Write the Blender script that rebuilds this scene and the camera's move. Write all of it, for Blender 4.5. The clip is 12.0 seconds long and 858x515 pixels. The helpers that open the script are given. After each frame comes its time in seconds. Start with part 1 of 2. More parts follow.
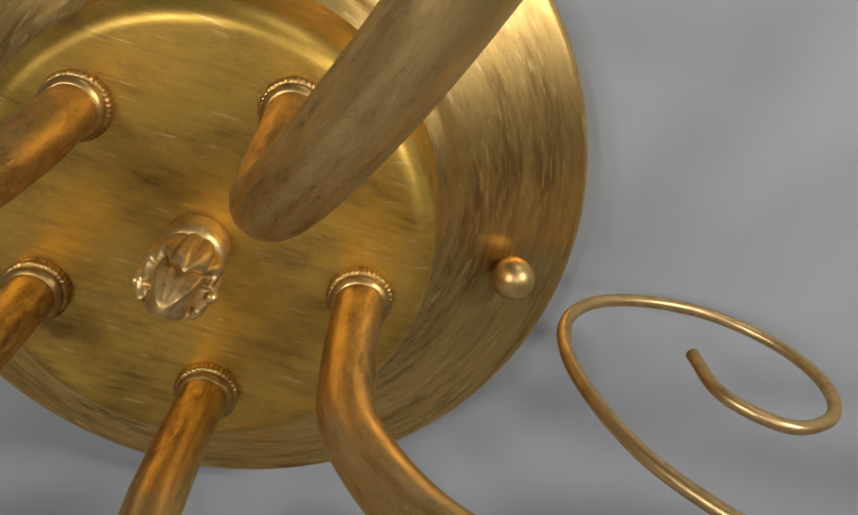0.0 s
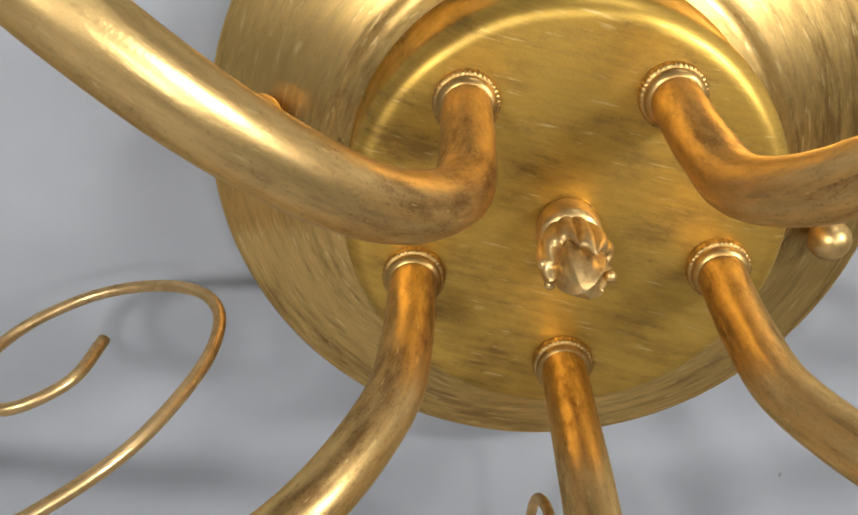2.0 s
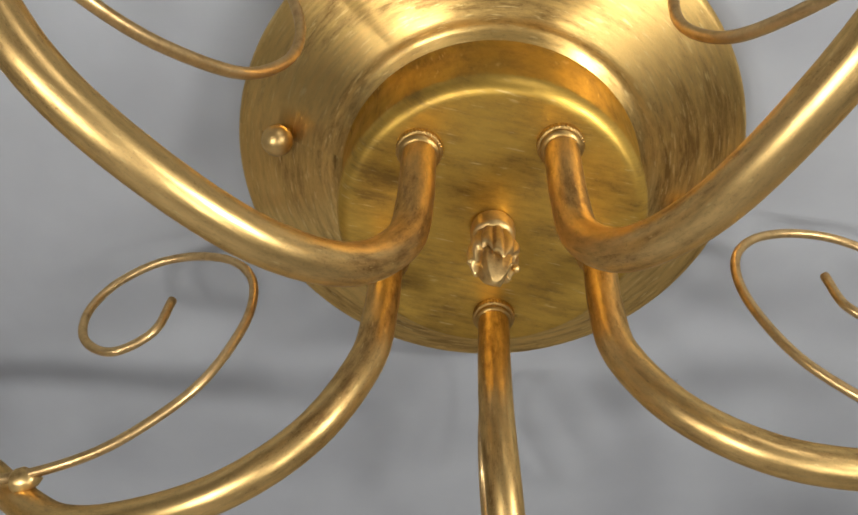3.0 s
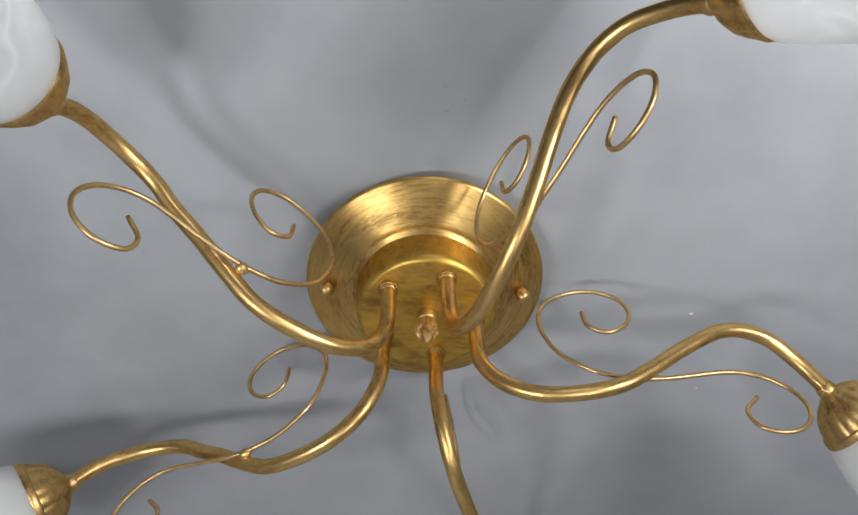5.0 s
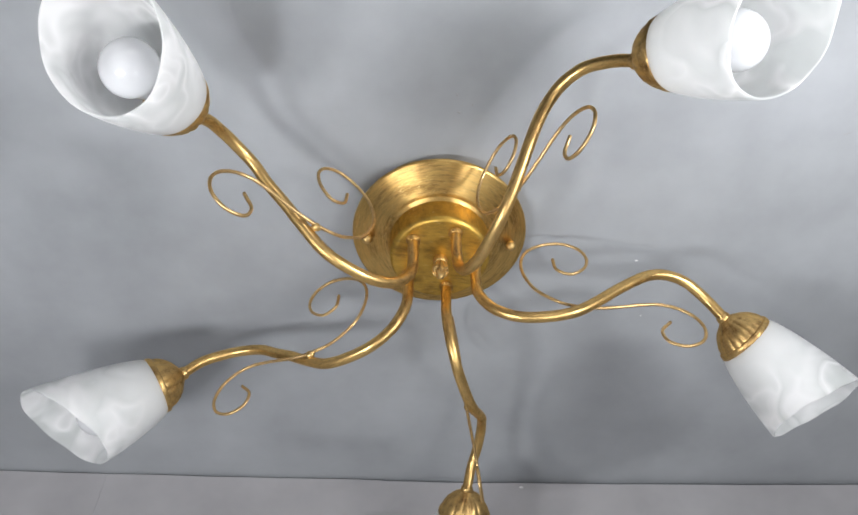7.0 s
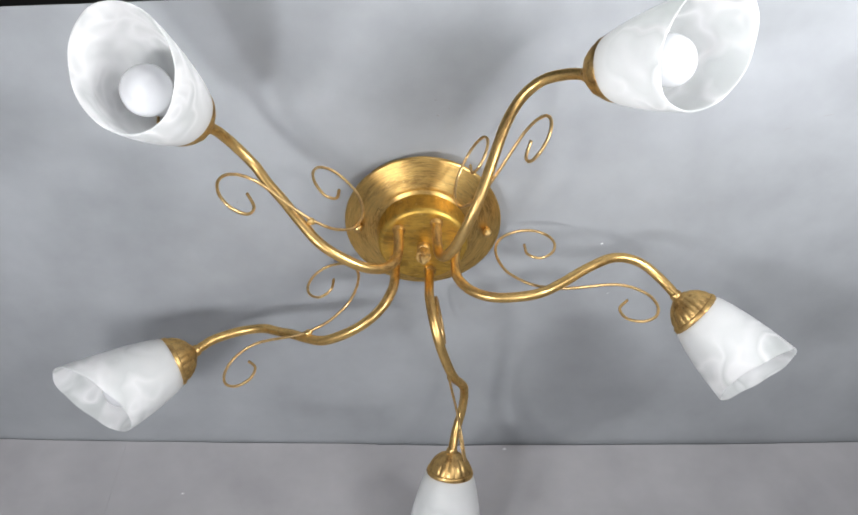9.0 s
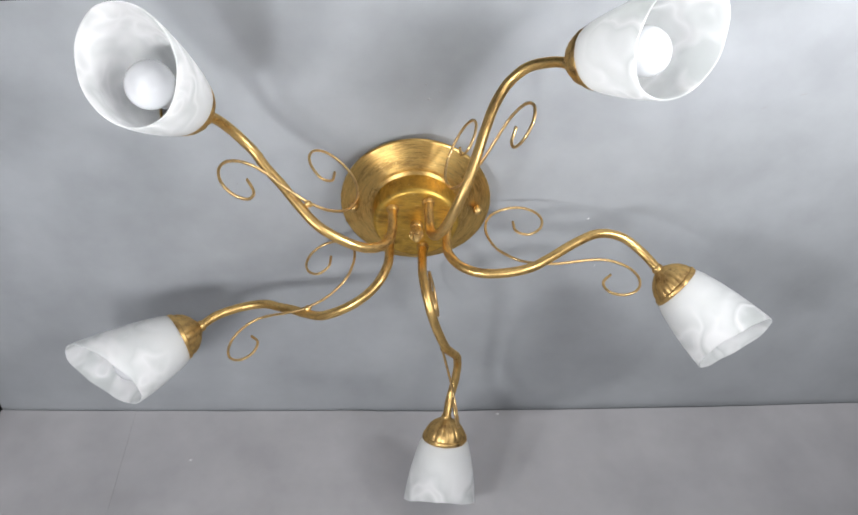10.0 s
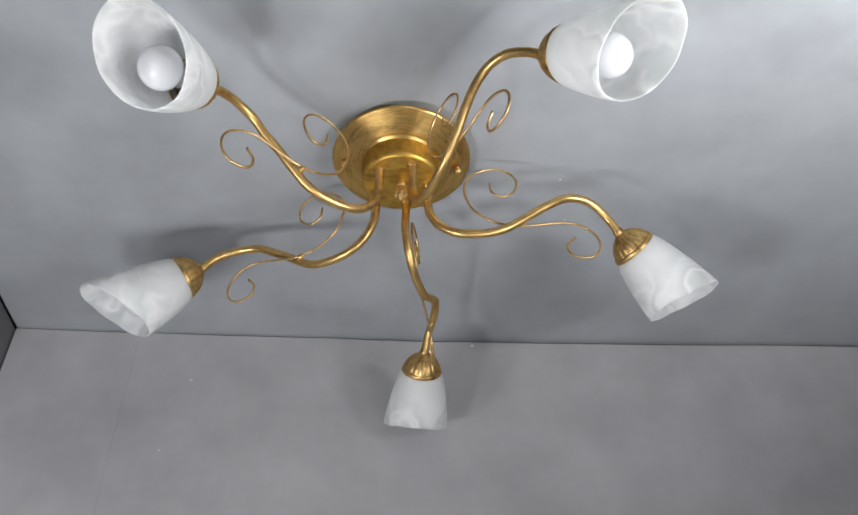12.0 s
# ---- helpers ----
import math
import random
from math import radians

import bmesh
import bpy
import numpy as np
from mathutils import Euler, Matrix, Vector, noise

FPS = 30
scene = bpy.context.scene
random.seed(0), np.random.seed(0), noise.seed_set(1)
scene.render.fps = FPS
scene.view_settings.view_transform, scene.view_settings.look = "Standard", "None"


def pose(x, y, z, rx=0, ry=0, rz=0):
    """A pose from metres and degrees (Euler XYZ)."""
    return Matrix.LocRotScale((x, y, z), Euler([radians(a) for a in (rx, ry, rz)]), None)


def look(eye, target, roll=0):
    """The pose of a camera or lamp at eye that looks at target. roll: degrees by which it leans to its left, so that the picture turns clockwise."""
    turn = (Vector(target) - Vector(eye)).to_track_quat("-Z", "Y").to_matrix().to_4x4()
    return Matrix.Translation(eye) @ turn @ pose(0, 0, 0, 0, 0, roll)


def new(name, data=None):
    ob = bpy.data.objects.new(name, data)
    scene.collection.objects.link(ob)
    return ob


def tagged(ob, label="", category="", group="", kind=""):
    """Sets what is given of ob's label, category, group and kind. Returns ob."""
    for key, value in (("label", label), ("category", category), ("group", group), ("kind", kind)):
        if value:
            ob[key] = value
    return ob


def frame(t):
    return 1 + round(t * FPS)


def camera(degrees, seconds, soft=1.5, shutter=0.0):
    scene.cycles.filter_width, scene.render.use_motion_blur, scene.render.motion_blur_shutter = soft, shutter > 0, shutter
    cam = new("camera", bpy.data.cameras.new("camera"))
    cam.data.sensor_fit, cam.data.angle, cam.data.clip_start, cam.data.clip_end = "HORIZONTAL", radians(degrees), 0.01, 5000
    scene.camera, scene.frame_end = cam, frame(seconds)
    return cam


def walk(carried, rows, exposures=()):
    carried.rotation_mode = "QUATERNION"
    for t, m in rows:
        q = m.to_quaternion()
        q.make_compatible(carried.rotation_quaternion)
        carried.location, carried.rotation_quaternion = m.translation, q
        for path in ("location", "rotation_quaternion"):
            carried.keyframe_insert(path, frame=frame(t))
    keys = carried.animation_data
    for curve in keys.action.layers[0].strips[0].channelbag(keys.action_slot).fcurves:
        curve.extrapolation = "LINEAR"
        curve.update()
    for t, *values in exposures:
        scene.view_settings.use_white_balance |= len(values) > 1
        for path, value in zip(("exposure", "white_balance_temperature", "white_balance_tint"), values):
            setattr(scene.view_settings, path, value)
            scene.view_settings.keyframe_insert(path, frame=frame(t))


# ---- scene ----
cam = camera(51.59, 12.0, 1.7)
PATH = [
    (0.00, pose(0.0280, -0.0920, 2.2438, 156.408, 1.278, -15.042)),
    (0.50, pose(0.0196, -0.0659, 2.2516, 158.167, 1.281, -11.759)),
    (1.00, pose(-0.0110, -0.0454, 2.2599, 159.273, 0.419, -8.960)),
    (1.50, pose(-0.0386, -0.0530, 2.2499, 158.650, 0.169, -8.906)),
    (2.00, pose(-0.0443, -0.0860, 2.2349, 153.549, -1.714, -10.217)),
    (2.50, pose(-0.0426, -0.1274, 2.2154, 146.882, -2.153, -11.137)),
    (2.70, pose(-0.0432, -0.1421, 2.2004, 145.776, -2.291, -10.909)),
    (4.30, pose(-0.0197, -0.3127, 1.9599, 145.310, -0.312, -0.479)),
    (4.50, pose(-0.0199, -0.3324, 1.9341, 145.791, 0.240, -0.991)),
    (5.00, pose(-0.0156, -0.4351, 1.8510, 147.274, 1.152, -0.818)),
    (5.50, pose(-0.0226, -0.5137, 1.7652, 147.299, 0.079, -1.826)),
    (6.00, pose(-0.0288, -0.5558, 1.7181, 144.733, -0.316, -2.455)),
    (6.50, pose(-0.0366, -0.5942, 1.6797, 143.292, 0.047, -1.920)),
    (7.00, pose(-0.0339, -0.6169, 1.6373, 142.549, 0.286, -1.630)),
    (9.00, pose(-0.0132, -0.7080, 1.5563, 140.567, 0.606, -0.920)),
    (9.50, pose(-0.0039, -0.7357, 1.5528, 139.272, 0.884, -0.581)),
    (10.00, pose(-0.0063, -0.7581, 1.5301, 138.061, 1.103, -0.463)),
    (10.50, pose(-0.0014, -0.7803, 1.5222, 135.975, 0.908, -0.613)),
    (11.00, pose(0.0033, -0.8142, 1.5308, 133.721, 0.413, -0.938)),
    (11.50, pose(0.0048, -0.8546, 1.5186, 133.057, -0.012, -1.736)),
    (12.00, pose(0.0039, -0.9003, 1.5073, 131.266, 0.158, -2.197)),
]
walk(cam, PATH, [(0.0, -0.53, 6900, 10), (0.5, -0.35, 6850, 10), (1.0, -0.08, 6750, 10), (1.5, 0.16, 6700, 10), (2.0, 0.24, 6650, 10), (2.5, 0.08, 6950, 10), (4.3, -0.28, 6600, 10), (5.5, -0.3, 6500, 10), (7.0, 0.0, 6500, 10), (9.5, 0.14, 6500, 10), (10.5, 0.0, 6500, 10), (11.0, -0.18, 6500, 10), (11.5, -0.09, 6500, 10), (12.0, -0.22, 6500, 10)])

# ---------------------------------------------------------------- light
CEIL = 2.509      # underside of the ceiling board
WALL_Y = 0.4750   # face of the wall behind the lamp, at its deepest
WEST_X = -0.714   # face of the side board

world = bpy.data.worlds.new("world")
scene.world = world
world.use_nodes = True
world.node_tree.nodes["Background"].inputs[0].default_value = (0.75, 0.8, 0.9, 1)
world.node_tree.nodes["Background"].inputs[1].default_value = 0.35
scene.view_settings.exposure = 0.0


def area(name, eye, target, size, power, colour):
    data = bpy.data.lights.new(name, "AREA")
    data.shape, data.size, data.energy, data.color = "DISK", size, power, colour
    ob = new(name, data)
    ob.matrix_world = look(eye, target)
    return ob


def bare_bulb(name, place, size, power, colour):
    data = bpy.data.lights.new(name, "POINT")
    data.shadow_soft_size, data.energy, data.color = size / 2, power, colour
    ob = new(name, data)
    ob.location = place
    return ob


bare_bulb("work_light_far_left", (-0.69, -0.33, 1.50), 0.14, 13.0, (0.98, 0.99, 1.0))
bare_bulb("work_light_left", (-0.43, -0.36, 1.50), 0.14, 16.0, (0.98, 0.99, 1.0))
bare_bulb("work_light_middle", (0.29, -0.33, 1.55), 0.12, 6.2, (0.98, 0.99, 1.0))
area("work_light_right", (1.25, -0.55, 1.70), (1.20, -0.90, 2.50), 0.20, 2.2, (0.98, 0.99, 1.0))
area("room_light_right", (0.75, -0.69, 1.82), (0.55, -0.93, 2.50), 0.28, 21.5, (0.98, 0.99, 1.0))
# broad added fill, no real lamp: stands in for light bounced up from below
area("added_fill_below", (0.0, -1.0, 0.30), (0.0, 0.5, 1.70), 1.6, 2.4, (1.0, 0.98, 0.97))
area("room_light_back", (0.33, -2.20, 2.25), (0, 0.4, 1.60), 0.5, 5.5, (0.99, 0.98, 1.0))


# ---------------------------------------------------------------- materials
def material(name):
    m = bpy.data.materials.new(name)
    m.use_nodes = True
    nt = m.node_tree
    return m, nt, nt.nodes["Principled BSDF"]


def node(nt, kind, **values):
    n = nt.nodes.new(kind)
    for key, value in values.items():
        if key in n.inputs:
            n.inputs[key].default_value = value
        else:
            setattr(n, key, value)
    return n


def ramp(nt, source, stops):
    n = nt.nodes.new("ShaderNodeValToRGB")
    el = n.color_ramp.elements
    while len(el) < len(stops):
        el.new(0.5)
    for e, (p, c) in zip(el, stops):
        e.position, e.color = p, (*c, 1)
    nt.links.new(source, n.inputs["Fac"])
    return n


def noise_at(nt, vector, scale, detail=4.0, rough=0.55):
    n = node(nt, "ShaderNodeTexNoise", Scale=scale, Detail=detail, Roughness=rough)
    nt.links.new(vector, n.inputs["Vector"])
    return n.outputs["Fac"]


def mapped(nt, source, scale=(1, 1, 1), turn=0.0):
    n = nt.nodes.new("ShaderNodeMapping")
    n.inputs["Scale"].default_value = scale
    n.inputs["Rotation"].default_value = (0, 0, radians(turn))
    nt.links.new(source, n.inputs["Vector"])
    return n.outputs["Vector"]


def maths(nt, op, a, b):
    n = node(nt, "ShaderNodeMath", operation=op)
    for i, v in enumerate((a, b)):
        if isinstance(v, (int, float)):
            n.inputs[i].default_value = v
        else:
            nt.links.new(v, n.inputs[i])
    return n.outputs[0]


def polar(nt):
    """Object coordinates as turn, radius and height, so that streaks run round the axis."""
    tc = nt.nodes.new("ShaderNodeTexCoord")
    sep = nt.nodes.new("ShaderNodeSeparateXYZ")
    nt.links.new(tc.outputs["Object"], sep.inputs[0])
    turn = maths(nt, "ARCTAN2", sep.outputs["Y"], sep.outputs["X"])
    rad = node(nt, "ShaderNodeVectorMath", operation="LENGTH")
    flat = nt.nodes.new("ShaderNodeCombineXYZ")
    nt.links.new(sep.outputs["X"], flat.inputs["X"])
    nt.links.new(sep.outputs["Y"], flat.inputs["Y"])
    nt.links.new(flat.outputs[0], rad.inputs[0])
    out = nt.nodes.new("ShaderNodeCombineXYZ")
    nt.links.new(turn, out.inputs["X"])
    nt.links.new(rad.outputs["Value"], out.inputs["Y"])
    nt.links.new(sep.outputs["Z"], out.inputs["Z"])
    return out.outputs[0]


def bump(nt, bsdf, height, distance, strength=1.0):
    b = node(nt, "ShaderNodeBump", Strength=strength, Distance=distance)
    nt.links.new(height, b.inputs["Height"])
    nt.links.new(b.outputs["Normal"], bsdf.inputs["Normal"])


def brass(name, coords, streak, patch_scale, light=(0.58, 0.36, 0.075), dark=(0.16, 0.085, 0.024), rough=(0.30, 0.46), worn=0.5, scratch=0.5,
          metal=0.7, span=(0.34, 0.72), turn=0.0, speck=0.0, brushed=0.0, dashes=0.64):
    """Hand-brushed antique brass plating under a thin lacquer: yellow metal showing through a patchy brown wash, with fine bright scratches."""
    m, nt, p = material(name)
    tc = nt.nodes.new("ShaderNodeTexCoord")
    if coords == "polar":
        vec = polar(nt)
    else:
        vec = tc.outputs["UV" if coords == "uv" else "Object"]
    if turn:
        vec = mapped(nt, vec, (1, 1, 1), turn)
    fine = noise_at(nt, mapped(nt, vec, streak), 1.0, 5.0, 0.7)
    patch = noise_at(nt, mapped(nt, vec, patch_scale), 1.0, 5.0, 0.62)
    wash = noise_at(nt, mapped(nt, vec, tuple(0.45 * k for k in patch_scale)), 1.0, 3.0, 0.5)
    both = maths(nt, "ADD", maths(nt, "MULTIPLY", fine, worn), maths(nt, "MULTIPLY", patch, 1 - worn))
    both = maths(nt, "ADD", both, maths(nt, "MULTIPLY", maths(nt, "SUBTRACT", wash, 0.5), 0.28))
    grain = noise_at(nt, tc.outputs["Object"], 1500.0, 2.0, 0.5)
    if speck:
        spots = ramp(nt, grain, ((0.30, (speck, speck, speck)), (0.42, (0, 0, 0))))
        both = maths(nt, "SUBTRACT", both, spots.outputs[0])
    lo, hi = span
    mid = tuple(0.4 * a + 0.6 * b for a, b in zip(dark, light))
    col = ramp(nt, both, ((lo, dark), (lo + 0.26 * (hi - lo), mid), (lo + 0.53 * (hi - lo), light), (hi, tuple(min(1, c * 1.2) for c in light))))
    lines = noise_at(nt, mapped(nt, vec, tuple(k * 1.1 for k in streak)), 1.7, 3.0, 0.5)
    bright = ramp(nt, lines, ((dashes, (0, 0, 0)), (dashes + 0.08, (scratch, scratch, scratch))))
    mix = node(nt, "ShaderNodeMix", data_type="RGBA")
    nt.links.new(bright.outputs[0], mix.inputs[0])
    nt.links.new(col.outputs[0], mix.inputs[6])
    mix.inputs[7].default_value = (0.82, 0.62, 0.27, 1)
    nt.links.new(mix.outputs[2], p.inputs["Base Color"])
    p.inputs["Metallic"].default_value = metal
    p.inputs["Specular Tint"].default_value = (0.90, 0.73, 0.45, 1)
    p.inputs["Coat Weight"].default_value, p.inputs["Coat Roughness"].default_value = 0.06, 0.30
    if brushed:
        around = node(nt, "ShaderNodeTangent", direction_type="RADIAL", axis="Z")
        nt.links.new(around.outputs[0], p.inputs["Tangent"])
        p.inputs["Anisotropic"].default_value, p.inputs["Anisotropic Rotation"].default_value = brushed, 0.25
    r = node(nt, "ShaderNodeMapRange")
    r.inputs["From Min"].default_value, r.inputs["From Max"].default_value = 0.35, 0.65
    r.inputs["To Min"].default_value, r.inputs["To Max"].default_value = rough[1], rough[0]
    nt.links.new(both, r.inputs["Value"])
    nt.links.new(r.outputs[0], p.inputs["Roughness"])
    relief = maths(nt, "ADD", fine, maths(nt, "MULTIPLY", grain, 0.5))
    bump(nt, p, relief, 0.0003, 0.22)
    return m


BRASS_FLANGE = brass("brushed_brass_round", "polar", (5.5, 460, 90), (1.3, 80, 30), (0.63, 0.410, 0.138), (0.29, 0.172, 0.055), (0.28, 0.45), 0.52, 0.7, 0.94, (0.38, 0.65), 0.0, 0.04, 0.5, 0.605)
BRASS_FACE = brass("brushed_brass_straight", "object", (60, 520, 60), (60, 130, 60), (0.56, 0.345, 0.070), (0.30, 0.178, 0.046), (0.36, 0.52), 0.34, 0.6, 0.88, (0.35, 0.66), -4.0, 0.05)
BRASS_TUBE = brass("antique_brass_tube", "uv", (11, 16, 1), (2.4, 2.2, 1), (0.71, 0.475, 0.185), (0.31, 0.182, 0.066), (0.28, 0.46), 0.44, 0.8, 0.95, (0.37, 0.67), 0.0, 0.05)
BRASS_WIRE = brass("antique_brass_wire", "uv", (30, 3, 1), (8, 1, 1), (0.67, 0.46, 0.215), (0.38, 0.235, 0.10), (0.31, 0.45), 0.4, 0.5, 0.92)
BRASS_CAST = brass("cast_brass", "object", (220, 220, 220), (70, 70, 70), (0.60, 0.40, 0.16), (0.22, 0.125, 0.05), (0.34, 0.46), 0.5, 0.5, 0.90)
BRASS_BRIGHT = brass("polished_brass", "object", (300, 300, 300), (90, 90, 90), (0.68, 0.475, 0.20), (0.31, 0.185, 0.066), (0.34, 0.46), 0.5, 0.5, 0.86)
BRASS_COLLAR = brass("brown_brass", "object", (220, 220, 220), (90, 90, 90), (0.46, 0.285, 0.095), (0.17, 0.095, 0.035), (0.32, 0.44), 0.5, 0.4, 0.90)


def board_paint(name, tone, warm):
    m, nt, p = material(name)
    tc = nt.nodes.new("ShaderNodeTexCoord")
    big = noise_at(nt, tc.outputs["Object"], 3.2, 3.0, 0.5)
    cloud = noise_at(nt, tc.outputs["Object"], 11.0, 2.5, 0.5)
    small = noise_at(nt, tc.outputs["Object"], 42.0, 5.0, 0.6)
    both = maths(nt, "ADD", maths(nt, "MULTIPLY", big, 0.45), maths(nt, "MULTIPLY", cloud, 0.40))
    both = maths(nt, "ADD", both, maths(nt, "MULTIPLY", small, 0.15))
    lo = tuple(tone * 0.85 * w for w in warm)
    hi = tuple(tone * 1.10 * w for w in warm)
    col = ramp(nt, both, ((0.35, lo), (0.65, hi)))
    nt.links.new(col.outputs[0], p.inputs["Base Color"])
    p.inputs["Roughness"].default_value = 0.62
    bump(nt, p, both, 0.002, 0.25)
    return m


PAINT_CEILING = board_paint("grey_ceiling_paint", 0.365, (0.96, 1.0, 1.06))
PAINT_WALL = board_paint("grey_wall_paint", 0.385, (1.02, 1.0, 1.04))
# tone of the unseen room walls, kept low to limit bounced light
LOW_BOUNCE_ROOM = board_paint("low_bounce_room", 0.16, (1.0, 1.0, 1.0))
# side board's grey, darkened to hold the shade of the corner
SIDE_SHADE = board_paint("side_board_shade", 0.16, (1.0, 1.0, 1.05))
# near-black that paints in the darkness of the unlit room
UNLIT_BLACK = board_paint("unlit_room_black", 0.012, (1.0, 1.0, 1.0))
# near-black floor tone, set so that the brass above reflects darkness
FLOOR_MAT = board_paint("low_bounce_floor", 0.045, (1.05, 1.0, 0.95))
CHIP = board_paint("white_chip", 0.75, (1.0, 1.0, 1.0))
STAIN = board_paint("dark_speck", 0.315, (1.0, 1.0, 1.0))


def alabaster():
    """Frosted glass with drifting milk-white veils."""
    m, nt, p = material("alabaster_glass")
    tc = nt.nodes.new("ShaderNodeTexCoord")
    info = nt.nodes.new("ShaderNodeObjectInfo")
    shift = node(nt, "ShaderNodeVectorMath", operation="SCALE")
    shift.inputs[0].default_value = (3.1, 1.7, 2.3)
    nt.links.new(info.outputs["Random"], shift.inputs["Scale"])
    here = node(nt, "ShaderNodeVectorMath", operation="ADD")
    nt.links.new(tc.outputs["Object"], here.inputs[0])
    nt.links.new(shift.outputs[0], here.inputs[1])
    warp = node(nt, "ShaderNodeTexNoise", Scale=11.0, Detail=2.0)
    nt.links.new(here.outputs[0], warp.inputs["Vector"])
    mix = node(nt, "ShaderNodeVectorMath", operation="MULTIPLY_ADD")
    nt.links.new(warp.outputs["Color"], mix.inputs[0])
    mix.inputs[1].default_value = (0.22, 0.22, 0.22)
    nt.links.new(here.outputs[0], mix.inputs[2])
    swirl = noise_at(nt, mix.outputs[0], 7.0, 2.5, 0.5)
    veil = ramp(nt, swirl, ((0.28, (0.50, 0.50, 0.50)), (0.41, (0.64, 0.64, 0.64)), (0.48, (1.0, 1.0, 1.0)), (0.55, (0.68, 0.68, 0.68)), (0.68, (1.0, 1.0, 1.0))))
    sep = nt.nodes.new("ShaderNodeSeparateXYZ")
    nt.links.new(tc.outputs["Object"], sep.inputs[0])
    depth = node(nt, "ShaderNodeMapRange", interpolation_type="SMOOTHSTEP")
    depth.inputs["From Min"].default_value, depth.inputs["From Max"].default_value = 0.035, 0.125
    nt.links.new(sep.outputs["Z"], depth.inputs["Value"])
    milk = node(nt, "ShaderNodeMix", data_type="RGBA")
    milk.inputs[6].default_value = (0.84, 0.84, 0.84, 1)
    nt.links.new(depth.outputs[0], milk.inputs[0])
    nt.links.new(veil.outputs[0], milk.inputs[7])
    marble = ramp(nt, milk.outputs[2], ((0.45, (0.87, 0.90, 0.89)), (0.95, (0.985, 0.985, 0.99))))
    nt.links.new(marble.outputs[0], p.inputs["Base Color"])
    p.inputs["Roughness"].default_value = 0.42
    p.inputs["IOR"].default_value = 1.45
    trans = node(nt, "ShaderNodeBsdfTranslucent")
    nt.links.new(marble.outputs[0], trans.inputs["Color"])
    clear = node(nt, "ShaderNodeBsdfTransparent")
    clear.inputs["Color"].default_value = (0.97, 0.98, 0.975, 1)
    a = node(nt, "ShaderNodeMixShader", Fac=0.54)
    nt.links.new(p.outputs[0], a.inputs[1])
    nt.links.new(trans.outputs[0], a.inputs[2])
    b = nt.nodes.new("ShaderNodeMixShader")
    nt.links.new(milk.outputs[2], b.inputs[0])
    nt.links.new(clear.outputs[0], b.inputs[1])
    nt.links.new(a.outputs[0], b.inputs[2])
    nt.links.new(b.outputs[0], nt.nodes["Material Output"].inputs["Surface"])
    bump(nt, p, swirl, 0.003, 0.15)
    return m


ALABASTER = alabaster()


def plain(name, colour, rough, coat=0.0):
    m, nt, p = material(name)
    p.inputs["Base Color"].default_value = (*colour, 1)
    p.inputs["Roughness"].default_value = rough
    p.inputs["Coat Weight"].default_value = coat
    return m


BULB_WHITE = plain("opal_bulb", (0.68, 0.69, 0.72), 0.14, 0.6)
SOCKET_BLACK = plain("black_bakelite", (0.02, 0.02, 0.02), 0.4)


# ---------------------------------------------------------------- mesh helpers
def part(name, bm, mat, parent=None, label=""):
    me = bpy.data.meshes.new(name)
    bm.normal_update()
    bm.to_mesh(me)
    bm.free()
    return linked(name, me, mat, parent, label)


def linked(name, me, mat, parent=None, label=""):
    if not me.materials:
        me.materials.append(mat)
    ob = new(name, me)
    ob.parent = parent
    if label:
        tagged(ob, label)
    return ob


def spline(points, per=8):
    """A smooth line through the points, with arc-even steps."""
    pts = [Vector(p) for p in points]
    pts = [2 * pts[0] - pts[1]] + pts + [2 * pts[-1] - pts[-2]]
    out = []
    for i in range(1, len(pts) - 2):
        p0, p1, p2, p3 = pts[i - 1:i + 3]
        for k in range(per):
            t = k / per
            out.append(0.5 * (2 * p1 + (p2 - p0) * t + (2 * p0 - 5 * p1 + 4 * p2 - p3) * t * t + (3 * p1 - p0 - 3 * p2 + p3) * t ** 3))
    out.append(pts[-2])
    return out


def tube(bm, line, radius, sides=14, taper=None):
    """A round bar along a line, with capped ends; u runs along it in decimetres, v round it."""
    uv = bm.loops.layers.uv.verify()
    rings, along, run = [], [], 0.0
    d0 = (line[1] - line[0]).normalized()
    side = d0.orthogonal().normalized()
    for i, p in enumerate(line):
        d = (line[min(i + 1, len(line) - 1)] - line[max(i - 1, 0)]).normalized()
        side = (side - d * side.dot(d)).normalized()
        up = d.cross(side)
        r = radius * (taper(i / (len(line) - 1)) if taper else 1.0)
        rings.append([bm.verts.new(p + r * (math.cos(a) * side + math.sin(a) * up)) for a in (2 * math.pi * k / sides for k in range(sides))])
        run += (p - line[i - 1]).length if i else 0.0
        along.append(run)
    for i in range(len(rings) - 1):
        for k in range(sides):
            k2 = (k + 1) % sides
            f = bm.faces.new((rings[i][k], rings[i][k2], rings[i + 1][k2], rings[i + 1][k]))
            f.smooth = True
            for loop, (u, v) in zip(f.loops, ((i, k), (i, k + 1), (i + 1, k + 1), (i + 1, k))):
                loop[uv].uv = (along[u] * 10, v / sides)
    bm.faces.new(list(reversed(rings[0])))
    bm.faces.new(rings[-1])
    return bm


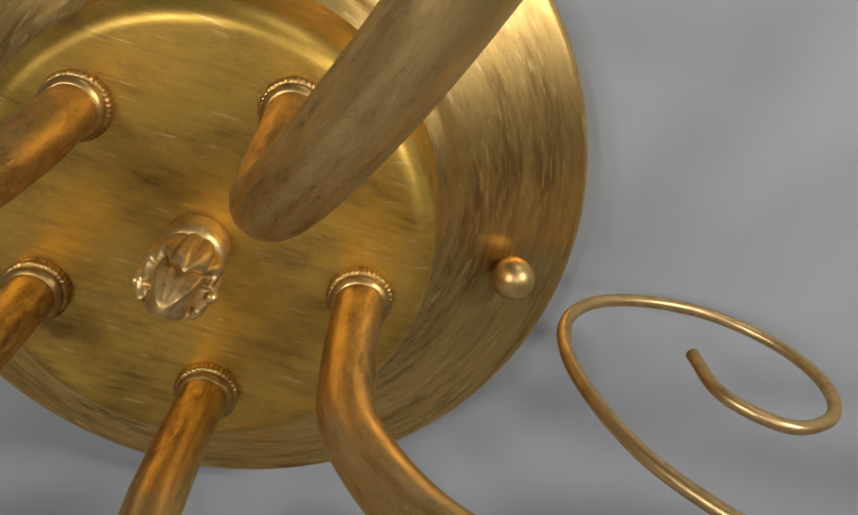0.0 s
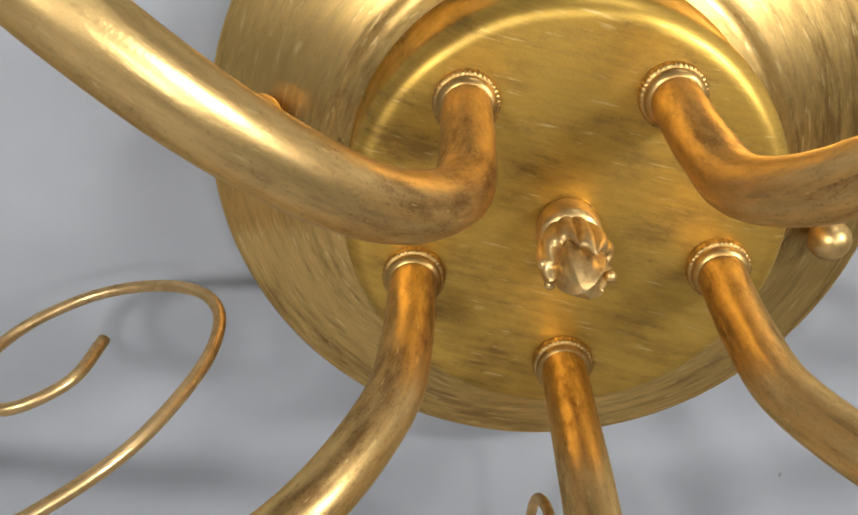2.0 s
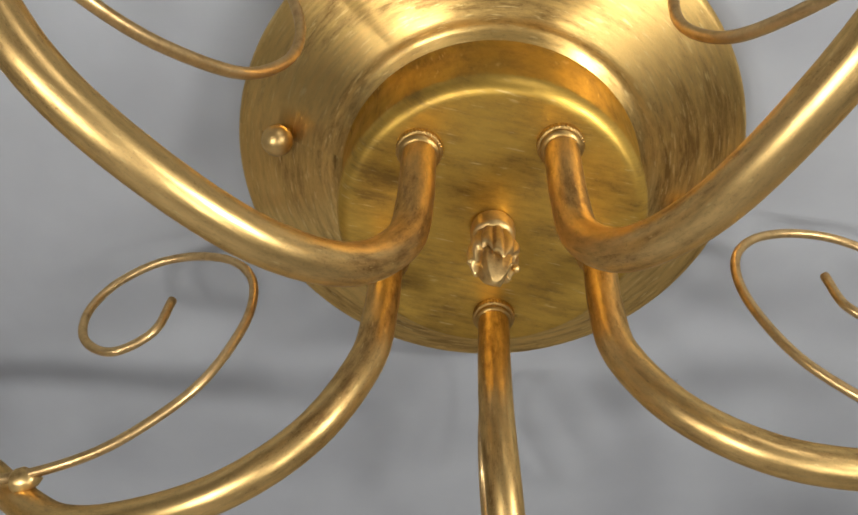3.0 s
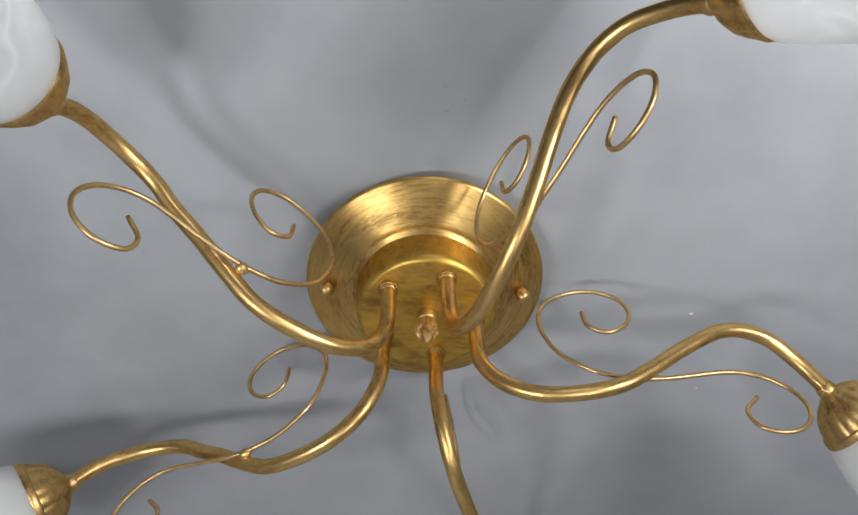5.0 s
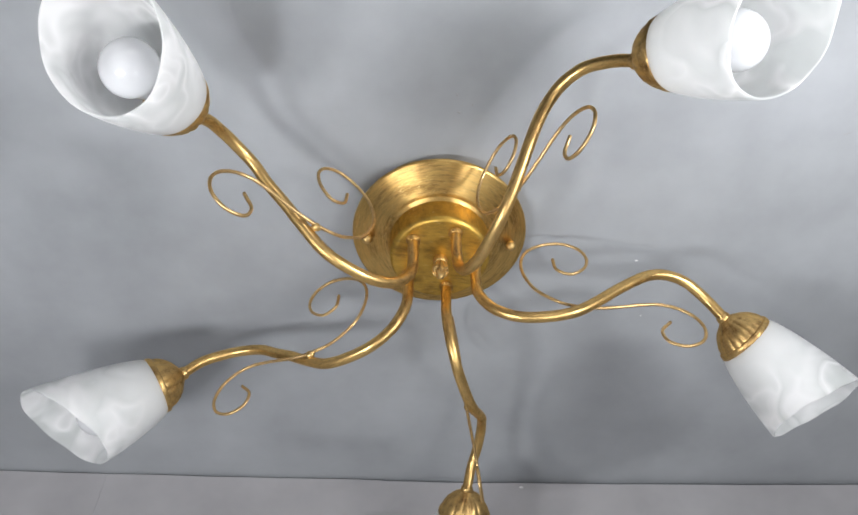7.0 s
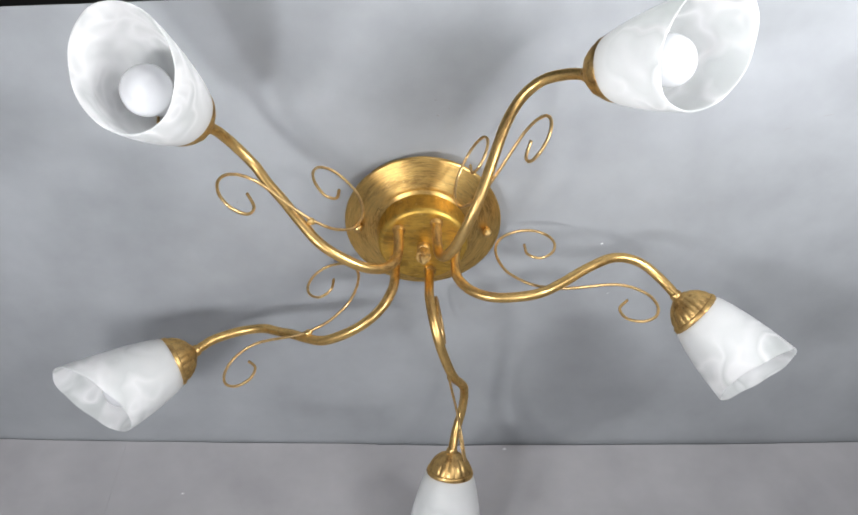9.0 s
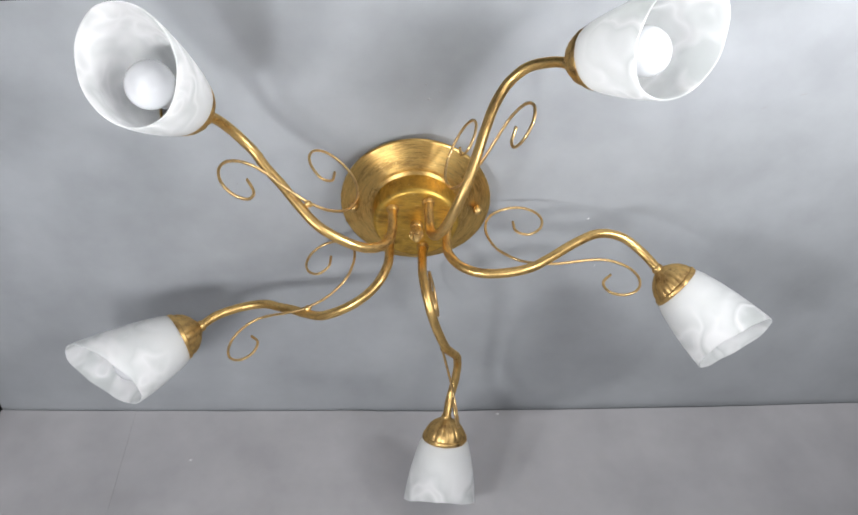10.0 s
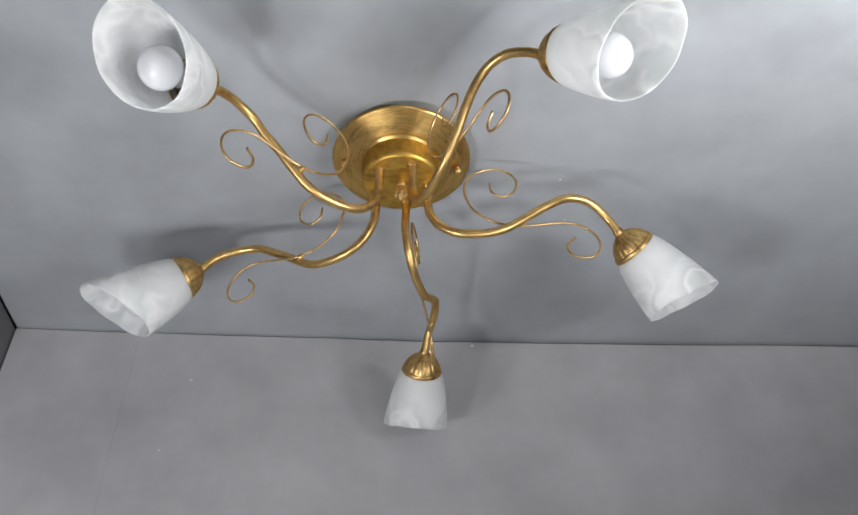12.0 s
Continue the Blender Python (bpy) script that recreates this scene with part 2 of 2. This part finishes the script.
def lathe(bm, profile, sides=64, flute=None, closed=False):
    """Turns a profile of (radius, height) round z. flute(turn, i) scales the radius."""
    rings = []
    for i, (r, z) in enumerate(profile):
        if r < 1e-6:
            rings.append([bm.verts.new((0, 0, z))])
        else:
            rings.append([bm.verts.new((r * s * math.cos(a), r * s * math.sin(a), z)) for a, s in
                          ((a, flute(a, i) if flute else 1.0) for a in (2 * math.pi * k / sides for k in range(sides)))])
    pairs = list(zip(rings, rings[1:])) + ([(rings[-1], rings[0])] if closed else [])
    for a, b in pairs:
        for k in range(sides):
            k2 = (k + 1) % sides
            va = [a[0]] if len(a) == 1 else [a[k], a[k2]]
            vb = [b[0]] if len(b) == 1 else [b[k2], b[k]]
            if len(va) + len(vb) > 2:
                bm.faces.new(va + vb).smooth = True
    bmesh.ops.recalc_face_normals(bm, faces=bm.faces)
    return bm


def rounded(points, radius=0.002, steps=4):
    """Rounds the corners of a profile."""
    pts = [Vector(p) for p in points]
    out = [tuple(pts[0])]
    for a, b, c in zip(pts, pts[1:], pts[2:]):
        u, v = (a - b), (c - b)
        k = min(radius, u.length * 0.45, v.length * 0.45)
        p, q = b + u.normalized() * k, b + v.normalized() * k
        for i in range(steps + 1):
            t = i / steps
            out.append(tuple((1 - t) ** 2 * p + 2 * t * (1 - t) * b + t * t * q))
    out.append(tuple(pts[-1]))
    return out


def box(bm, x0, x1, y0, y1, z0, z1):
    v = [bm.verts.new(p) for p in ((x0, y0, z0), (x1, y0, z0), (x1, y1, z0), (x0, y1, z0), (x0, y0, z1), (x1, y0, z1), (x1, y1, z1), (x0, y1, z1))]
    for f in ((3, 2, 1, 0), (4, 5, 6, 7), (0, 1, 5, 4), (1, 2, 6, 5), (2, 3, 7, 6), (3, 0, 4, 7)):
        bm.faces.new([v[i] for i in f])
    return bm


# ---------------------------------------------------------------- the place
def slab(name, label, category, mat, *span):
    return tagged(part(name, box(bmesh.new(), *span), mat), label, category, kind="structure")


def ceiling_board():
    """The display board overhead; its front edge runs slightly askew."""
    bm = bmesh.new()
    plan = ((WEST_X, -0.2745), (-0.45, -0.2868), (-0.25, -0.2970), (0.2, -0.3130), (2.4, -0.400), (2.4, WALL_Y + 0.03), (WEST_X, WALL_Y + 0.03))
    low = [bm.verts.new((x, y, CEIL)) for x, y in plan]
    top = [bm.verts.new((x, y + (0.02 if y < 0 else 0.0), CEIL + 0.012)) for x, y in plan]
    bm.faces.new(list(reversed(low)))
    bm.faces.new(top)
    for k in range(len(plan)):
        after = (k + 1) % len(plan)
        bm.faces.new((low[k], low[after], top[after], top[k]))
    bmesh.ops.recalc_face_normals(bm, faces=bm.faces)
    return bm


tagged(part("ceiling", ceiling_board(), PAINT_CEILING), "grey painted display ceiling board", "ceiling", kind="structure")
wall = tagged(new("wall_north"), "grey painted wall boards below the ceiling", "wall", kind="structure")


def wall_face(x):
    """The thin boards stand a little hollow: deepest behind the lamp, nearer at both ends."""
    return WALL_Y - 0.0105 * min(1.0, abs(x - 0.03) / 0.75) ** 2


def wall_board(x0, x1, gap0, gap1, seed):
    """One upright board; its sawn top edge leaves an uneven dark gap under the ceiling."""
    bm, rng, n = bmesh.new(), random.Random(seed), max(2, int((x1 - x0) / 0.05))
    rows = []
    for k in range(n + 1):
        x, top = x0 + (x1 - x0) * k / n, CEIL - gap0 - (gap1 - gap0) * k / n + rng.uniform(-0.0007, 0.0007)
        y = wall_face(x)
        rows.append([bm.verts.new(p) for p in ((x, y, 0), (x, y, top - 0.001), (x, y + 0.001, top), (x, y + 0.02, top), (x, y + 0.02, 0))])
    for a, b in zip(rows, rows[1:]):
        for k in range(5):
            bm.faces.new((a[k], b[k], b[(k + 1) % 5], a[(k + 1) % 5]))
    bm.faces.new(rows[0])
    bm.faces.new(list(reversed(rows[-1])))
    bmesh.ops.recalc_face_normals(bm, faces=bm.faces)
    return bm


for k, (x0, x1, gap0, gap1) in enumerate(((WEST_X, -0.48470, 0.0032, 0.0034), (-0.48440, -0.0710, 0.0034, 0.0040), (-0.0710, 2.4, 0.0066, 0.0056))):
    part("board", wall_board(x0, x1, gap0, gap1, k), PAINT_WALL, wall)
# the corner's shade is put into this board's colour
slab("wall_west", "grey side board beside the ceiling, toned down for corner shade", "wall", SIDE_SHADE, WEST_X - 0.02, WEST_X - 0.004, -0.285, WALL_Y + 0.02, 1.9, CEIL - 0.002)
# sheet painted near-black where there is only dark room past the board's edge
slab("dark_room_sheet", "near-black sheet standing in for the dark room above the display board", "ceiling", UNLIT_BLACK, -2.4, 2.4, -3.2, 1.5, 2.75, 2.8)
# unseen floor, added to close the room and keep bounce low
slab("floor", "unseen added floor, near black to darken brass reflections", "floor", FLOOR_MAT, -2.4, 2.4, -3.2, 1.5, -0.05, 0)
# unseen walls added to close the room; their dark tone cuts bounce and reflections
slab("wall_east", "unseen added room wall, toned dark to limit bounced light", "wall", LOW_BOUNCE_ROOM, 2.4, 2.45, -3.2, 1.5, 0, 2.75)
slab("wall_far_west", "unseen added room wall, toned dark to limit bounced light", "wall", LOW_BOUNCE_ROOM, -2.45, -2.4, -3.2, 1.5, 0, 2.75)
slab("wall_south", "unseen added room wall, toned dark to limit bounced light", "wall", LOW_BOUNCE_ROOM, -2.4, 2.4, -3.25, -3.2, 0, 2.75)
# unseen backing, added to keep the space behind the boards dark
slab("wall_behind", "unseen added black backing behind the board", "wall", UNLIT_BLACK, -2.4, 2.4, 1.5, 1.55, 0, 2.75)

# ---------------------------------------------------------------- the lamp
FACE = 2.44       # lower face of the canopy
lamp = new("ceiling_lamp")
lamp.location = (0, 0, CEIL)
tagged(lamp, "antique brass five-arm ceiling lamp with white alabaster glass shades", "ceiling lamp")
Z0 = FACE - CEIL

rim = rounded(((0.0860, -0.0005), (0.0920, -0.004), (0.1010, -0.0150), (0.1030, -0.0185), (0.1015, -0.0215), (0.0930, -0.0243), (0.0660, -0.0340), (0.0625, -0.0340), (0.0585, -0.0370)), 0.002)
canopy = part("canopy", lathe(bmesh.new(), rim, 128), BRASS_FLANGE, lamp, "round brushed brass ceiling canopy")
cup = rounded(((0.0588, -0.0360), (0.0578, -0.042), (0.0572, Z0 + 0.004), (0.0535, Z0), (0.0300, Z0), (0.0, Z0)), 0.0035, 6)
part("canopy_cup", lathe(bmesh.new(), cup, 128), BRASS_FACE, canopy, "raised brass cup with a brushed flat face")

ball = [(0.0, -0.0062)] + [(0.0062 * math.cos(a), 0.0062 * math.sin(a)) for a in (radians(d) for d in range(-75, 61, 15))] + [(0.0032, 0.0058), (0.0032, 0.0130)]
for x, y in ((-0.0846, -0.0023), (0.0841, 0.0040)):
    nut = part("ball_nut", lathe(bmesh.new(), ball, 24), BRASS_CAST, canopy, "dull brass ball nut")
    nut.location = (x, y, 2.474 - CEIL)


def finial():
    """The plain narrow foot of the bud and its bell of upright creased leaves with a lobed lower edge, tip down."""
    bm = bmesh.new()
    lathe(bm, rounded(((0.0, 0.0), (0.0078, 0.0), (0.0082, -0.0030), (0.0080, -0.0078), (0.0064, -0.0092), (0.0, -0.0092)), 0.0014, 5), 48)
    n = len(bm.verts)
    lathe(bm, [(0.0056, -0.0070), (0.0066, -0.0088), (0.0074, -0.0116), (0.0081, -0.0148), (0.0085, -0.0180), (0.0084, -0.0210), (0.0079, -0.0236), (0.0069, -0.0250), (0.0056, -0.0240), (0.0, -0.0230)], 176,
          lambda a, i: 1 + (0.1, 0.5, 1, 1.2, 1.2, 1.1, 1, 0.6, 0, 0)[i] * (0.18 * (abs(math.sin(5.5 * a + 0.3 + 0.06 * i)) ** 0.6 - 0.75) + 0.04 * math.cos(2 * a)))
    bm.verts.ensure_lookup_table()
    for v in bm.verts[n:]:
        a = math.atan2(v.co.y, v.co.x)
        v.co.z += max(0.0, (-v.co.z - 0.012) / 0.010) * min(1, math.hypot(v.co.x, v.co.y) / 0.006) * (0.0026 * math.cos(3 * a + 0.9) + 0.0014 * abs(math.sin(5.5 * a + 0.6)))
    return bm


def bud_tip():
    """The blunt beak that looks out of the leaves, cut into four facets with sharp ridges."""
    def facet(a, i):
        w = math.pi / 2
        return 0.15 + 0.85 * math.cos(w / 2) / math.cos((a + 0.5 + 0.04 * i) % w - w / 2) - 0.09 * max(0, 1 - i / 7) * abs(math.sin(5.5 * a + 0.3))
    bm = bmesh.new()
    lathe(bm, [(0.0, -0.0200), (0.0070, -0.0206), (0.0070, -0.0232), (0.0066, -0.0262), (0.0057, -0.0292), (0.0042, -0.0320), (0.0026, -0.0338), (0.0012, -0.0346), (0.0, -0.0348)], 96, facet)
    return bm


def bead(radius):
    bm = bmesh.new()
    bmesh.ops.create_icosphere(bm, subdivisions=2, radius=radius)
    for f in bm.faces:
        f.smooth = True
    return bm


bud = part("finial", finial(), BRASS_BRIGHT, lamp, "polished pale brass leaf bud finial")
bud.location = (0.0004, 0, Z0)
part("bud_tip", bud_tip(), BRASS_BRIGHT, bud, "ridged pale brass bud tip")
for turn, high in ((8, -0.0226), (52, -0.0206), (128, -0.0214), (176, -0.0236)):
    drop = part("bead", bead(0.0015), BRASS_BRIGHT, bud)
    drop.location = (0.0080 * math.cos(radians(turn)), 0.0080 * math.sin(radians(turn)), high)

# the arm: along it outwards, sideways, and down from the canopy face, in millimetres
ARM = ((0, 0, 4), (0, 0, -15), (0, 0, -40), (3, -0.5, -64), (18.5, -2.5, -89), (44, -4.5, -103.5), (75.5, -7, -105.5), (105.5, -9, -99), (131.5, -9.5, -81.5),
       (156, -10, -61.5), (180, -10.5, -44.5), (198, -8, -32.5), (218, -4, -27.5), (241, 4, -30.5), (264, 17, -46), (281, 26, -67.5))
# the scroll: outwards and up from the place where it is brazed to the arm, in millimetres
SCROLL = ((-32, 85), (-29, 66), (-14, 58.5), (1.5, 70), (6.5, 88.5), (-0.5, 105.5), (-17, 115), (-36.5, 113.5), (-54.5, 103.5), (-65.5, 87.5), (-68.5, 68), (-65, 48.5), (-56.5, 29.5), (-42.5, 15.5),
          (-26, 5.5), (-5.5, 1), (14.5, 1), (35.5, 4.5), (56, 9), (76.5, 10.5), (95.5, 4.5), (110.5, -9), (116.5, -28), (110.5, -46), (93.5, -55), (76, -49.5), (71, -33), (82, -18))
BRAZE = (124, -82)


def bent_arm(reach, drop):
    """The middle line of an arm; each was bent by hand, a little wider or deeper than the next."""
    return spline([Vector((x * reach, y, z * drop)) / 1000 for x, y, z in ARM], 8)


def scroll(reach, drop):
    line = spline([Vector((x * reach, 0, z * drop)) / 1000 for x, z in SCROLL], 7)
    return tube(bmesh.new(), line, 0.0018, 10)


def as_mesh(name, bm):
    me = bpy.data.meshes.new(name)
    bm.normal_update()
    bm.to_mesh(me)
    bm.free()
    return me


def collar():
    bm = bmesh.new()
    lathe(bm, rounded(((0.0050, 0.0), (0.0079, 0.0), (0.0079, -0.0026), (0.0068, -0.0030), (0.0050, -0.0030)), 0.0004, 2), 192,
          lambda a, i: 1 + (0.032 if math.sin(40 * a) > -0.3 else 0.0))
    lathe(bm, rounded(((0.0050, -0.0028), (0.0072, -0.0028), (0.0074, -0.0045), (0.0060, -0.0056), (0.0050, -0.0056)), 0.0008, 3), 40)
    return bm


def holder():
    """The fluted dome that grips the glass, opening along +z."""
    bm = bmesh.new()
    out = [(0.0072, 0.0), (0.0110, 0.0025), (0.0180, 0.0068), (0.0240, 0.0130), (0.0285, 0.0205), (0.0305, 0.0270)]
    lathe(bm, out, 128, lambda a, i: 1 + (0, 0.02, 0.045, 0.055, 0.05, 0.015)[i] * (abs(math.cos(8 * a)) ** 0.6 - 0.5))
    lip = rounded(((0.0300, 0.0262), (0.0325, 0.0268), (0.0335, 0.0310), (0.0325, 0.0345), (0.0300, 0.0345), (0.0290, 0.0300)), 0.001, 3)
    lathe(bm, lip, 96)
    return bm


def neck_ring():
    return lathe(bmesh.new(), rounded(((0.0058, -0.006), (0.0070, -0.0055), (0.0078, -0.002), (0.0078, 0.0005), (0.0066, 0.002), (0.0055, 0.002)), 0.0009, 3), 40)


def shade():
    """A bell of cased glass, cut aslant at the mouth; the long side is at +x."""
    low, cut = 0.029, math.tan(radians(26.6))
    outer = [(0.0285, 0.0), (0.0322, 0.025), (0.0348, 0.065), (0.0374, 0.13), (0.0408, 0.24), (0.0446, 0.39), (0.0480, 0.55), (0.0508, 0.71), (0.0531, 0.87), (0.0545, 1.0)]
    inner = [(r - 0.0028 + 0.0008 * k, k) for r, k in reversed(outer)]
    prof = outer + [(0.0541, 1.010), (0.0530, 1.010)] + inner
    bm = bmesh.new()
    lathe(bm, prof, 96, None, True)
    for v in bm.verts:
        a, k = math.atan2(v.co.y, v.co.x), v.co.z
        r = math.hypot(v.co.x, v.co.y)
        top = 0.1374 + cut * v.co.x + 0.0011 * math.sin(3 * a + 1.0) + 0.0005 * math.sin(8 * a)
        v.co.z = low + (top - low) * k
        s = 1 + 0.006 * k * math.sin(2 * a + 0.5)
        v.co.x *= s
        v.co.y *= s
    return bm


def bulb():
    prof = [(0.0, 0.1242)] + [(0.0252 * math.sin(a), 0.0990 + 0.0252 * math.cos(a)) for a in (radians(d) for d in range(8, 126, 8))] + [(0.0182, 0.0780), (0.0150, 0.0670), (0.0138, 0.0600), (0.0, 0.0600)]
    return lathe(bmesh.new(), prof, 48)


def socket():
    return lathe(bmesh.new(), rounded(((0.0, 0.012), (0.0165, 0.012), (0.0165, 0.050), (0.0150, 0.0565), (0.0130, 0.0575), (0.0, 0.0575)), 0.001), 36)


def weld():
    bm = bmesh.new()
    bmesh.ops.create_icosphere(bm, subdivisions=2, radius=0.0034)
    for v in bm.verts:
        v.co *= 1 + 0.35 * noise.noise(v.co * 420)
        v.co.x *= 1.3
    for f in bm.faces:
        f.smooth = True
    return bm


MESH = {name: as_mesh(name, bm) for name, bm in (("collar", collar()), ("shade_holder", holder()),
                                                 ("neck_ring", neck_ring()), ("shade", shade()), ("bulb", bulb()), ("socket", socket()), ("weld_bead", weld()))}
# each arm: place round the canopy, twist on its thread, lean, lift, reach and drop against the pattern; its scroll: yaw, lean, reach, drop and side step;
# then the way its shade looks (compass, dip) and the glass's turn, and how far its bulb sags in the socket
ARMS = (
    (221.1, -3.7, -1.3, -1.5, 0.997, 0.988, (1.0, 0.1, 1.004, 0.978, 1.3), 248.1, -33.5, -5, 2.0),
    (293.1, 2.3, 2.2, -2.5, 1.023, 0.977, (3.1, -2.0, 1.009, 0.926, -3.2), 321.1, -35.5, 12, 3.6),
    (5.1, -6.1, 2.1, -1.1, 0.984, 0.949, (1.9, -0.7, 1.027, 0.959, 0.2), 34.5, -29.7, -1, 1.5),
    (77.1, -0.4, 0.6, -5.0, 0.969, 1.001, (2.3, -4.8, 0.979, 1.018, -0.9), 94.9, -26.0, 2, 1.5),
    (149.1, 3.1, 1.0, -0.1, 1.003, 0.992, (3.2, -3.5, 1.013, 0.975, -0.9), 177.3, -35.2, -10, 1.5),
)
for turn, twist, lean, lift, reach, drop, curl, way, dip, spin, sag in ARMS:
    a = radians(turn)
    m = pose(0.041 * math.cos(a), 0.041 * math.sin(a), Z0 + 0.005, 0, 0, turn + twist) @ pose(0, 0, 0, lean, 0, 0) @ pose(0, 0, 0, 0, -lift, 0)
    arm_line = bent_arm(reach, drop)
    arm = part("arm", tube(bmesh.new(), arm_line, 0.0060, 20), BRASS_TUBE, lamp, "curved antique brass tube arm")
    arm.matrix_basis = m
    level = m.to_3x3().inverted().to_4x4()
    ring = linked("collar", MESH["collar"], BRASS_COLLAR, arm, "knurled brown brass collar")
    ring.matrix_basis = pose(0, 0, -0.005) @ level
    yaw, tip, wide, tall, step = curl
    wire = part("scroll", scroll(wide, tall), BRASS_WIRE, arm, "thin curled brass wire scroll")
    wire.matrix_basis = pose(BRAZE[0] * reach / 1000, step / 1000, BRAZE[1] * drop / 1000, tip, 0, yaw)
    blob = linked("weld_bead", MESH["weld_bead"], BRASS_BRIGHT, arm)
    blob.scale = (1.25, 1.25, 1.25)
    blob.location = (BRAZE[0] * reach / 1000, step / 1000 - 0.0020, BRAZE[1] * drop / 1000)
    w, d = radians(way), radians(dip)
    aim = level.to_3x3() @ Vector((math.cos(w) * math.cos(d), math.sin(w) * math.cos(d), math.sin(d)))
    up = level.to_3x3() @ Vector((0, 0, 1))
    up = (up - aim * up.dot(aim)).normalized()
    basis = Matrix((up, aim.cross(up), aim)).transposed().to_4x4()
    seat = Matrix.Translation(arm_line[-1]) @ basis @ pose(0, 0, 0, 0, 0, spin)
    hang = Matrix.Translation(arm_line[-1]) @ basis @ pose(0, 0, 0, 0, -sag, 0)
    for name, mat, label in (("neck_ring", BRASS_CAST, ""), ("shade_holder", BRASS_CAST, "fluted brass shade holder"), ("socket", SOCKET_BLACK, "black lamp socket"),
                             ("bulb", BULB_WHITE, "white opal light bulb, unlit"), ("shade", ALABASTER, "white marbled alabaster glass shade")):
        linked(name, MESH[name], mat, arm, label).matrix_basis = hang if name == "bulb" else seat


# ---------------------------------------------------------------- specks on the boards
def fleck(size, seed):
    """A chip of irregular outline, about half a millimetre thick, lying on z = 0."""
    rng = random.Random(seed)
    bm = bmesh.new()
    n = 9
    rim_pts = [(size * (0.6 + 0.5 * rng.random()) * math.cos(2 * math.pi * k / n), size * 0.6 * (0.6 + 0.5 * rng.random()) * math.sin(2 * math.pi * k / n)) for k in range(n)]
    low = [bm.verts.new((x, y, 0)) for x, y in rim_pts]
    top = [bm.verts.new((x * 0.8, y * 0.8, -0.0005)) for x, y in rim_pts]
    for k in range(n):
        bm.faces.new((low[k], low[(k + 1) % n], top[(k + 1) % n], top[k]))
    bm.faces.new(top)
    bmesh.ops.recalc_face_normals(bm, faces=bm.faces)
    return bm


for k, (x, y, size, pale) in enumerate(((0.247, 0.049, 0.0022, 1), (0.268, 0.139, 0.0014, 1), (-0.245, -0.017, 0.0014, 0), (0.014, -0.172, 0.0022, 0), (0.031, -0.161, 0.0020, 0), (0.017, -0.151, 0.0026, 0),
                                        (0.122, 0.116, 0.0013, 0), (-0.515, -0.179, 0.0014, 0))):
    ob = part("paint_fleck", fleck(size, k), CHIP if pale else STAIN)
    ob.location, ob.rotation_euler = (x, y, CEIL - 0.0001), (0, 0, k * 1.3)
    tagged(ob, "tiny white paint chip stuck on the grey ceiling" if pale else "tiny dark speck of dirt on the grey ceiling", "fleck", "flecks on the boards")
for k, (x, y, long, turn) in enumerate(((0.453, -0.136, 0.006, -24), (0.499, -0.156, 0.011, -16))):
    scuff = part("scuff_mark", fleck(0.0014, k + 70), STAIN)
    scuff.location, scuff.rotation_euler, scuff.scale = (x, y, CEIL - 0.0001), (0, 0, radians(turn)), (long / 0.0014, 0.7, 0.5)
    tagged(scuff, "faint grey scuff mark on the grey ceiling", "scuff", "scuffs on the ceiling")
for k, (x, z, size, pale) in enumerate(((-0.373, 2.403, 0.0032, 1), (-0.402, 2.260, 0.0022, 1), (0.141, 2.494, 0.0042, 1), (-0.368, 2.297, 0.0010, 0))):
    ob = part("paint_fleck", fleck(size, k + 40), CHIP if pale else STAIN)
    ob.location, ob.rotation_euler = (x, wall_face(x) - 0.0001, z), (radians(-90), 0, 0)
    tagged(ob, "tiny white paint chip stuck on the grey wall" if pale else "tiny dark speck of dirt on the grey wall", "fleck", "flecks on the boards")
